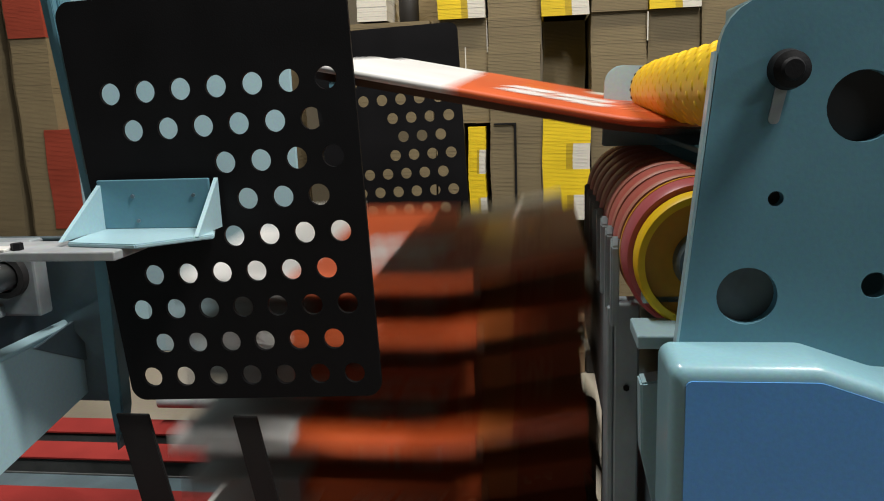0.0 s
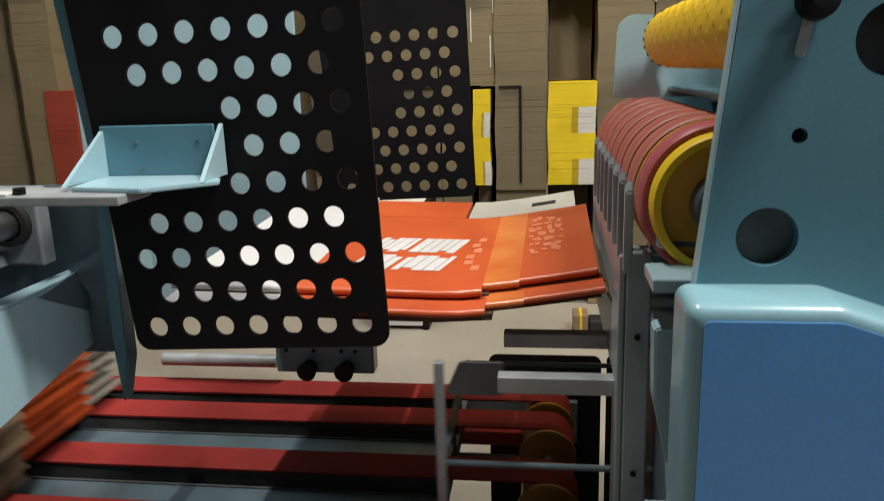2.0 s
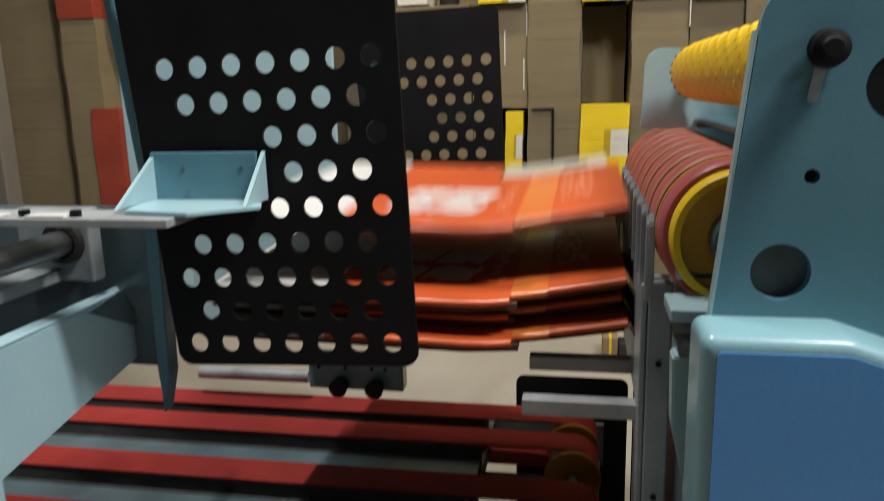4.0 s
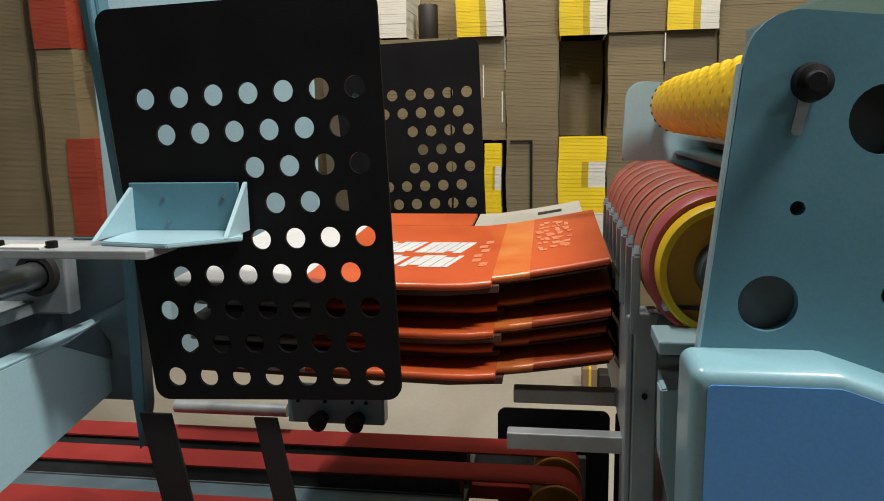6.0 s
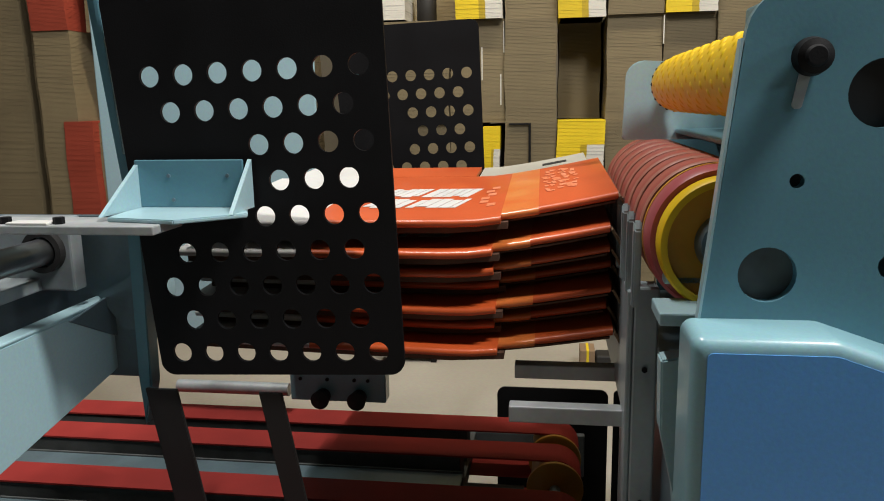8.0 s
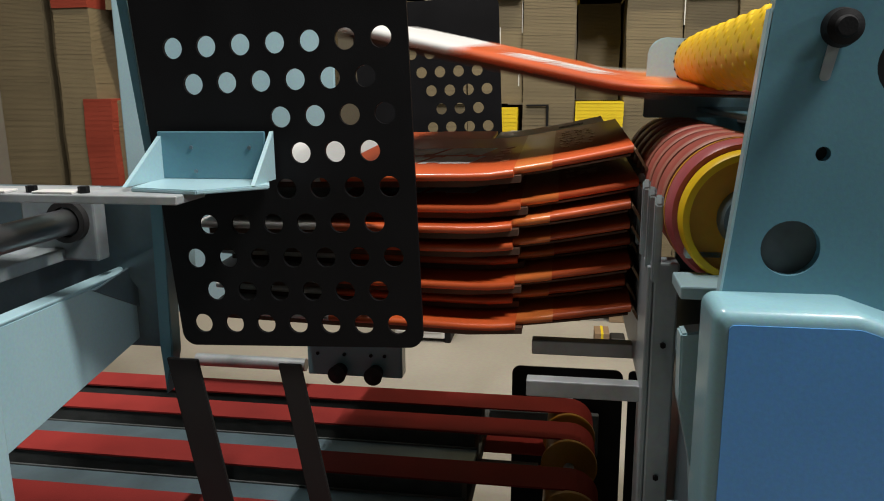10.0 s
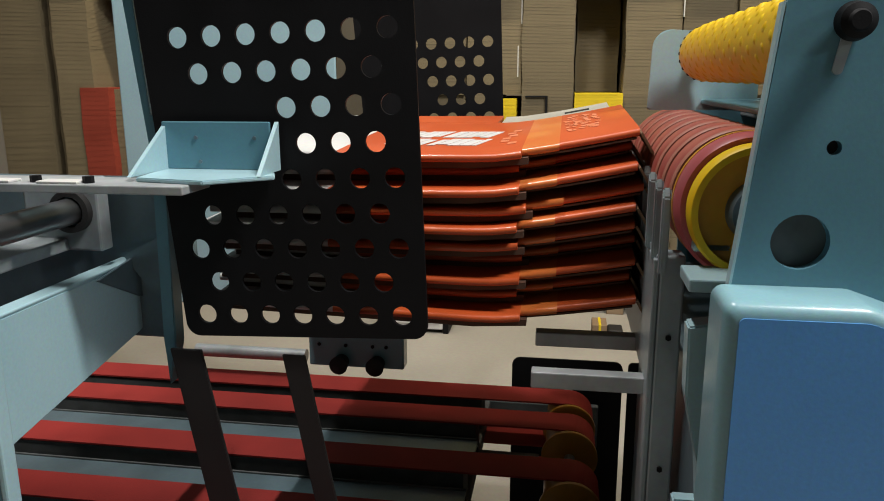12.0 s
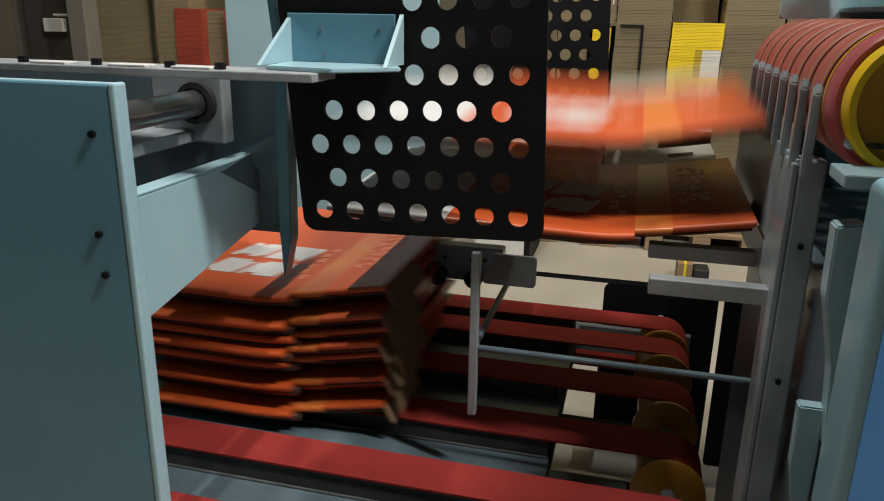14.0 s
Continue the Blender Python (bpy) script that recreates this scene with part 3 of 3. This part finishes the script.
def conveyor():
    for k, y in enumerate(BELTS):
        r, w = 0.06, 0.043
        path = [(-2.6, 0)] + [(r * math.sin(a), -r + r * math.cos(a)) for a in [math.pi * i / 14 for i in range(15)]] + [(-2.6, -2 * r)]
        inner = [(-2.6, -0.004)] + [((r - 0.004) * math.sin(a), -r + (r - 0.004) * math.cos(a)) for a in [math.pi * i / 14 for i in range(15)]] + [(-2.6, -2 * r + 0.004)]
        bm = bmesh.new()
        rows = [[bm.verts.new((x, yy, z)) for x, z in pts] for pts, yy in ((path, -w), (path, w), (inner, w), (inner, -w))]
        for a in range(4):
            p, q = rows[a], rows[(a + 1) % 4]
            for i in range(len(p) - 1):
                bm.faces.new((p[i], p[i + 1], q[i + 1], q[i]))
        belt = at(part("belt", bm, RED_BELT, conveyor_thing, "red rubber belt"), 0, y, BELT_Z)
        part("pulley", lathe([(-0.05, 0.012), (-0.05, 0.054), (0.05, 0.054), (0.05, 0.012)], (0, 0, -r)), AMBER, belt, "amber end pulley", True)
        part("slider_bed", block(-2.6, -0.215, -0.040, 0.040, -0.112, -0.006, 0.002), DARK_GREY, belt, "dark steel bed under the belt")
        part("end_disc", lathe([(-0.064, 0.012), (-0.064, 0.058), (-0.061, 0.063), (-0.052, 0.063), (-0.052, 0.012)], (0, 0, -r)), AMBER, belt, "amber disc beside the pulley", True)
        if k < 4:
            mid = (y + BELTS[k + 1]) / 2
            ch = at(part("channel", block(-2.6, -0.205, -0.046, 0.036, -0.034, -0.026, 0.002), STEEL_BLUE, conveyor_thing, "blue-grey steel channel"), 0, mid, BELT_Z)
            # The highlight along the channel's near edge is put into this pale lip.
            part("lip", block(-2.6, -0.205, -0.051, -0.046, -0.05, -0.016, 0.002), GALV, ch, "pale lip that carries the edge highlight")
            part("flange", block(-2.6, -0.205, 0.034, 0.039, -0.07, -0.022, 0.002), DARK_GREY, ch, "dark far flange")
            # Added dark plate that hides part of the bright floor in the gap.
            part("cover", block(-0.204, -0.068, -0.002, 0.053, -0.062, -0.056, 0.002), DARK_GREY, ch, "dark plate added over the bright floor gap")
    part("axle", rod("y", 0.7, 1.95, 0, BELT_Z - 0.06, 0.012, 16), GREY, conveyor_thing)
    part("rail", block(-2.6, 0.08, 1.86, 1.88, 0.28, 0.40, 0.003), DARK_GREY, conveyor_thing)
    for x in (-2.2, -1.5, -0.8, -0.26):
        part("cross_member", block(x, x + 0.05, 0.72, 1.86, 0.36, 0.40, 0.003), DARK_GREY, conveyor_thing, "dark steel cross member")
    for x in (-2.4, 0.02):
        part("leg", block(x, x + 0.05, 1.83, 1.86, 0, 0.3, 0.003), DEEP_BLUE, conveyor_thing)
        part("leg", block(x, x + 0.05, 0.74, 0.77, 0, 0.42, 0.003), DEEP_BLUE, conveyor_thing)


GAP = 0.142


def far_side():
    sb = part("slide_block", block(-0.575, -0.362, 1.45, 1.49, 0.644, 0.722, 0.004), LEDGE, stacker, "blue slide block with black knobs")
    for x in (-0.50, -0.42):
        part("knob", lathe([(0, 0), (0, 0.016), (-0.03, 0.020), (-0.036, 0.0)], (x, 1.45, 0.658)), RUBBER, sb, "black knob", True)
    for x in (-0.55, -0.49, -0.43, -0.40):
        bolt(sb, (x, 1.446, 0.695), "y", 0.004)
    part("guide_rod", rod("x", -1.0, -0.69, 1.75, 0.545, 0.017, 24), GALV, stacker, "round grey steel rod", smooth=True)
    part("side_screen", prism(rounded([(-0.155, 0.0), (GAP, 0.0), (GAP, 0.515), (-0.155, 0.515)], 0.022), "y", 1.90, 1.905), BLACK, stacker, "black sheet with rounded corners")
    part("side_screen", prism(rounded([(GAP + 0.014, 0.0), (0.9, 0.0), (0.9, 0.515), (GAP + 0.014, 0.515)], 0.012), "y", 1.90, 1.905), BLACK, stacker, "black sheet with rounded corners")
    pl = part("foot_plate", prism([(-0.215, 0.62), (-0.175, 0.62), (-0.185, 0.67), (-0.205, 0.67)], "y", 1.95, 1.96, 0.001), BLUE, stacker)


# ---- folded cartons ----
LEN, DEP, THK = 0.66, 0.46, 0.012


def lift(x):
    """How far the carton's trailing end bends up."""
    u = max(0.0, (x - 0.44) / (LEN - 0.44))
    return 0.036 * u ** 1.25


def slab(x0, x1, y0, y1, z0, z1, nx=10, round_near=0.0):
    bm = bmesh.new()
    prof = [(y0, z0), (y1, z0), (y1, z1), (y0, z1)]
    if round_near:
        c = (z0 + z1) / 2
        h = (z1 - z0) / 2
        prof = [(y1, z0), (y1, z1)] + [(y0 + h - h * math.sin(a), c + h * math.cos(a)) for a in [math.pi * i / 6 for i in range(7)]]
    rings = []
    for i in range(nx + 1):
        x = x0 + (x1 - x0) * i / nx
        rings.append([bm.verts.new((x, y, z + lift(x))) for y, z in prof])
    for i in range(nx):
        for k in range(len(prof)):
            j = (k + 1) % len(prof)
            bm.faces.new((rings[i][k], rings[i][j], rings[i + 1][j], rings[i + 1][k]))
    bm.faces.new(rings[0])
    bm.faces.new(rings[-1])
    return bm


def carton():
    """A flat folded carton; the origin is its leading near lower corner."""
    ob = thing("folded_carton", (0, -9, 0), "flat folded orange carton with a white end and white print", "carton", "folded cartons")
    part("white_end", slab(0, 0.20, 0, DEP, 0, THK, 6, 1), WHITE, ob, "white end of the carton", True)
    part("orange_panel", slab(0.20, 0.49, 0, DEP, 0, THK, 8, 1), ORANGE, ob, "", True)
    part("pale_panel", slab(0.49, 0.545, 0.024, DEP, 0, THK, 3, 1), TAN, ob, "paler orange band", True)
    part("end_panel", slab(0.545, LEN, 0.030, DEP, 0, THK, 5, 1), ORANGE, ob, "", True)
    part("end_flap", prism([(LEN + 0.001, 0.040), (LEN + 0.004, 0.042), (LEN + 0.022, 0.012), (LEN + 0.019, 0.010)], "y", 0.03, 0.2, 0), KRAFT, ob, "brown drooping end flap")
    rnd = random.Random(9)
    # two lines of slanted print in small bars, which cannot be read
    for y0, y1, words in ((0.100, 0.183, ((0.255, 0.322), (0.331, 0.412))), (0.203, 0.292, ((0.262, 0.332), (0.341, 0.425)))):
        for x0, x1 in words:
            k = x0
            while k < x1 - 0.006:
                w = rnd.choice((0.012, 0.015, 0.018))
                low, high = rnd.choice((0.0, 0.0, 0.012)), rnd.choice((0.0, 0.0, 0.012))
                bm = slab(k, min(k + w, x1), y0 + low, y1 - high, THK + 0.0004, THK + 0.0010, 1)
                for v in bm.verts:
                    v.co.x += (v.co.y - y0) * 0.24
                part("print_bar", bm, WHITE, ob)
                k += w + 0.0016
    for k in range(34):
        c, d = k % 5, k // 5
        a, b = 0.556 + 0.0115 * c + rnd.uniform(-0.004, 0.004), 0.16 + 0.036 * d + rnd.uniform(-0.010, 0.010)
        bm = slab(a, a + rnd.uniform(0.003, 0.009), b, b + rnd.uniform(0.012, 0.034), THK + 0.0004, THK + 0.0010, 1)
        for v in bm.verts:
            v.co.x += (v.co.y - b) * rnd.choice((-0.15, 0.1, 0.25))
        part("print_mark", bm, FADED, ob)
    for k in range(6):
        a, b = 0.452 + rnd.uniform(-0.008, 0.012), 0.10 + 0.034 * k
        part("print_mark", slab(a, a + 0.014, b, b + 0.024, THK + 0.0004, THK + 0.0010, 1), FADED, ob)
    part("liner", slab(0.50, LEN - 0.004, 0.032, DEP - 0.02, -0.0035, -0.0005, 5), DARK_BOARD, ob, "brown unprinted liner")
    # Brown inner layer; the shade of the gap between cartons is put in too.
    part("inner_fold", slab(0.012, 0.50, 0.014, DEP - 0.02, -0.0105, -0.0005, 6), DARK_BOARD, ob, "brown unprinted inner fold that also darkens the gap")
    part("flap", slab(0.42, 0.64, DEP + 0.002, DEP + 0.17, 0.004, 0.008, 6), CREAM, ob, "pale flap with a hand hole")
    part("hand_hole", slab(0.55, 0.60, DEP + 0.07, DEP + 0.10, 0.0084, 0.0090, 3), RUBBER, ob, "dark hand hole")
    part("flap", slab(0.20, 0.415, DEP + 0.002, DEP + 0.15, 0.004, 0.012, 6), ORANGE, ob, "orange flap")
    part("flap", slab(0.02, 0.19, DEP + 0.002, DEP + 0.19, 0.004, 0.010, 6), WHITE, ob, "white flap")
    return ob


def make_cartons():
    first = carton()
    out = [first]
    for i in range(21):
        out.append(copy_thing(first, pose(0, -9, 0)))
    return out


# ---- black hold-down straps and support forks ----
def straps():
    out = []
    for x0, x1 in ((-0.651, -0.598), (-0.462, -0.425)):
        out.append(part("swing_strap", prism([(x0, 0.84), (x1, 0.84), (x1 + 0.055, 0.52), (x0 + 0.055, 0.52)], "y", 1.012, 1.018, 0.001), RUBBER, stacker, "flat black hanging strap"))
    return out


def forks():
    return [part("support_fork", block(-0.071, 0.128, y - 0.012, y + 0.012, 0.834, 0.858, 0.002), GALV, stacker, "pale steel fork bar") for y in (0.968, 1.14)]


def pusher():
    """A dark plate on a frame of thin bars that shoves the dropped stack along the belts."""
    bar = part("pusher_frame", block(-0.007, 0.007, 1.02, 1.034, 0.565, 0.85, 0.002), GREY, stacker, "thin grey pusher frame")
    part("top_plate", prism(rounded([(0.008, 0.80), (0.095, 0.80), (0.095, 0.85), (0.03, 0.85)], 0.006), "y", 1.024, 1.030), DARK_GREY, bar, "dark grey top plate")
    part("push_rod", rod("x", 0.007, 0.52, 1.027, 0.687, 0.005, 12), STEEL_BLUE, bar, "thin grey rod")
    part("push_rod", rod("x", 0.007, 0.52, 1.42, 0.687, 0.005, 12), STEEL_BLUE, bar, "thin grey rod")
    part("cross_bar", block(-0.005, 0.005, 1.034, 1.426, 0.682, 0.692, 0.002), STEEL_BLUE, bar)
    return bar


setting()
piles()
near_plate = guide_plate((-0.6137, 1.0, 0.869), "black perforated steel guide plate beside the carton stack")
part("plate_hanger", block(-0.60, -0.54, 2.057, 2.07, 1.2, 1.95, 0.003), BLUE, stacker)
far_plate = guide_plate((-0.5810, 2.05, 0.9065), "black perforated steel guide plate on the far side", 0.0504)
left_guide_mount()
left_frame()
far_frame()
right_frame()
feed_wheels = wheels()
comb()
conveyor()
far_side()
cartons = make_cartons()
swing_straps = straps()
support_forks = forks()
push_bar = pusher()

X0, Y0, Z0, PERIOD = -0.585, 1.045, 0.912, 1.25


LATE = {(0.0, 0): 0.025, (0.0, 1): 0.035, (0.0, 3): -0.03, (0.0, 5): 0.02, (12.5, 0): -0.008, (12.5, 1): -0.06}


def carton_rows(n, start, early=0.0):
    """A carton's way: fed in at start, laid on the stack as number n, pressed down, dropped with its stack, carried off."""
    first = Z0 if start < 5 else Z0 - 0.036
    tight = first - 0.017 + 0.0295 * n if start < 5 else first + 0.0272 * n
    rest = first if n == 0 else tight
    sag = max(-0.6, 1.7 - 0.35 * n)
    rest, tight = rest + 0.0055 * sag + 0.008, tight + 0.0055 * sag + 0.008
    t0 = start + n * PERIOD + LATE.get((start, n), 0.0)
    rows = [(t0 - 13.1, 0.98, 1.211 + 0.272, 0), (t0 - 0.6, 0.98, 1.211, 0), (t0 - 0.45, 0.66, 1.218, 0), (t0 - 0.3, 0.32, 1.232, 1), (t0 - 0.2, 0.08, 1.27, 6), (t0 - 0.1, -0.14, 1.32, 10), (t0, -0.376, 1.352, 12.5), (t0 + 0.1, X0 + 0.02, 1.30, 3.0)]
    settled = tight - 0.003 * n if start == 0.0 else tight
    if n == 9:
        rest = settled
    loose = 0.016 if 4 <= n <= 7 else 0.0
    rest += loose
    if rest < 1.02:
        rows += [(t0 + 0.2, X0, 1.14, 1.5), (t0 + 0.27, X0, 1.075, 1.0), (t0 + 0.33, X0, max(rest + 0.004, 0.995), 0), (t0 + 0.38, X0, rest, sag)]
    else:
        rows += [(t0 + 0.18, X0, max(1.17, rest + 0.045), 1.5), (t0 + 0.26, X0, rest + 0.025, 0.8), (t0 + 0.33, X0, rest, sag)]
    if n == 0:
        rows += [(t0 + 1.5, X0, rest, sag), (t0 + 2.9, X0, tight, sag)]
    elif loose:
        rows += [(t0 + 1.36, X0, rest, sag), (t0 + 1.5, X0, tight, sag)]
    if start == 0.0 and n < 9:
        rows += [(11.45, X0, tight, sag), (11.62, X0, settled, sag)]
    tight = settled
    drop0 = start - early + 12.20 + 0.024 * n - (0.08 if start < -1 else 0.0)
    low = BELT_Z + 0.003 + 0.0245 * n
    d = math.sqrt(2 * (tight - low) / 9.8)
    slip = 0.04 if start > -1 else 0.0
    rows += [(drop0, X0, tight, sag), (drop0 + 0.5 * d, X0 + 0.5 * slip, tight - 0.25 * (tight - low), 0), (drop0 + d, X0 + slip, low + 0.085 * (n / 9) ** 3, 0), (drop0 + d + 0.3, X0 + slip, low, 0)]
    for dt, dx in ((13.02, slip), (13.25, 0.4 * slip - 0.09), (13.5, -0.225), (13.8, -0.40), (14.0, -0.58), (14.4, -1.0), (15.0, -1.8), (15.3, -2.0)):
        rows.append((start - early + dt, X0 + dx, low, 0))
    return rows


def flight_tip(z, t, t0):
    """The near edge hangs while the carton flies and falls, and a little while it lies on the stack."""
    if t0 - 0.05 < t < t0 + 0.22:
        return 3.5 if t < t0 + 0.08 else 8.0
    return 2.4 if t > t0 and z > 0.86 else 0.0


def value_at(rows, t):
    if t <= rows[0][0]:
        return rows[0][1:]
    for a, b in zip(rows, rows[1:]):
        if t <= b[0]:
            u = (t - a[0]) / (b[0] - a[0])
            return tuple(p + (q - p) * u for p, q in zip(a[1:], b[1:]))
    return rows[-1][1:]


def clipped(rows):
    inside = [r for r in rows if 0.0 < r[0] < 14.0]
    full = [(0.0, *value_at(rows, 0.0)), *inside, (14.0, *value_at(rows, 14.0))]
    out, last = [], -1
    for r in full:
        if frame(r[0]) > last:
            out.append(r)
            last = frame(r[0])
    return out


def motions():
    k = 0
    rnd = random.Random(4)
    for start, numbers in ((-12.55, range(10)), (0.0, range(10)), (12.5, range(2))):
        for n in numbers:
            dy, dx = rnd.choice((-0.010, -0.004, 0.016, 0.034, 0.052)) + rnd.uniform(-0.004, 0.004), rnd.uniform(-0.008, 0.008)
            tip, turn = rnd.uniform(-0.5, 0.5), rnd.uniform(-0.7, 0.7)
            walk(cartons[k], [(t, pose(x + dx, Y0 + dy, z, flight_tip(z, t, start + n * PERIOD), a + 0.5 * tip, turn)) for t, x, z, a in clipped(carton_rows(n, start, 0.0 if start > -1 else -0.04))])
            k += 1
    for s in swing_straps:
        walk(s, [(0.0, pose(0, 0, 0)), (0.15, pose(0, 0, -0.02)), (0.4, pose(-0.3, 0, -0.5)), (4.6, pose(-0.3, 0, -0.5)), (5.4, pose(0, 0, 0)), (12.75, pose(0, 0, 0)), (12.9, pose(-0.05, 0, -0.1)), (13.1, pose(-0.3, 0, -0.5)), (14.0, pose(-0.3, 0, -0.5))])
    for f in support_forks:
        walk(f, [(0.0, pose(0.22, 0, 0)), (0.2, pose(0.2, 0, 0)), (0.35, pose(0, 0, 0)), (12.15, pose(0, 0, 0)), (12.25, pose(0.22, 0, 0)), (12.7, pose(0.22, 0, 0)), (12.85, pose(0, 0, 0)), (14.0, pose(0, 0, 0))])
    walk(push_bar, [(t, pose(x, 0, 0)) for t, x in ((0.0, 0.15), (0.5, 0.13), (0.8, -0.01), (1.05, -0.155), (1.35, -0.335), (1.5, -0.321), (2.0, -0.161), (2.2, -0.06), (2.55, 0.15), (12.9, 0.15), (13.25, -0.01), (13.5, -0.155), (13.8, -0.335), (14.0, -0.332))])
    for w in feed_wheels:
        centre = w.matrix_basis.translation.copy()
        walk(w, [(0.25 * i, pose(*centre, 0, -80.0 * i, 0)) for i in range(57)])


motions()
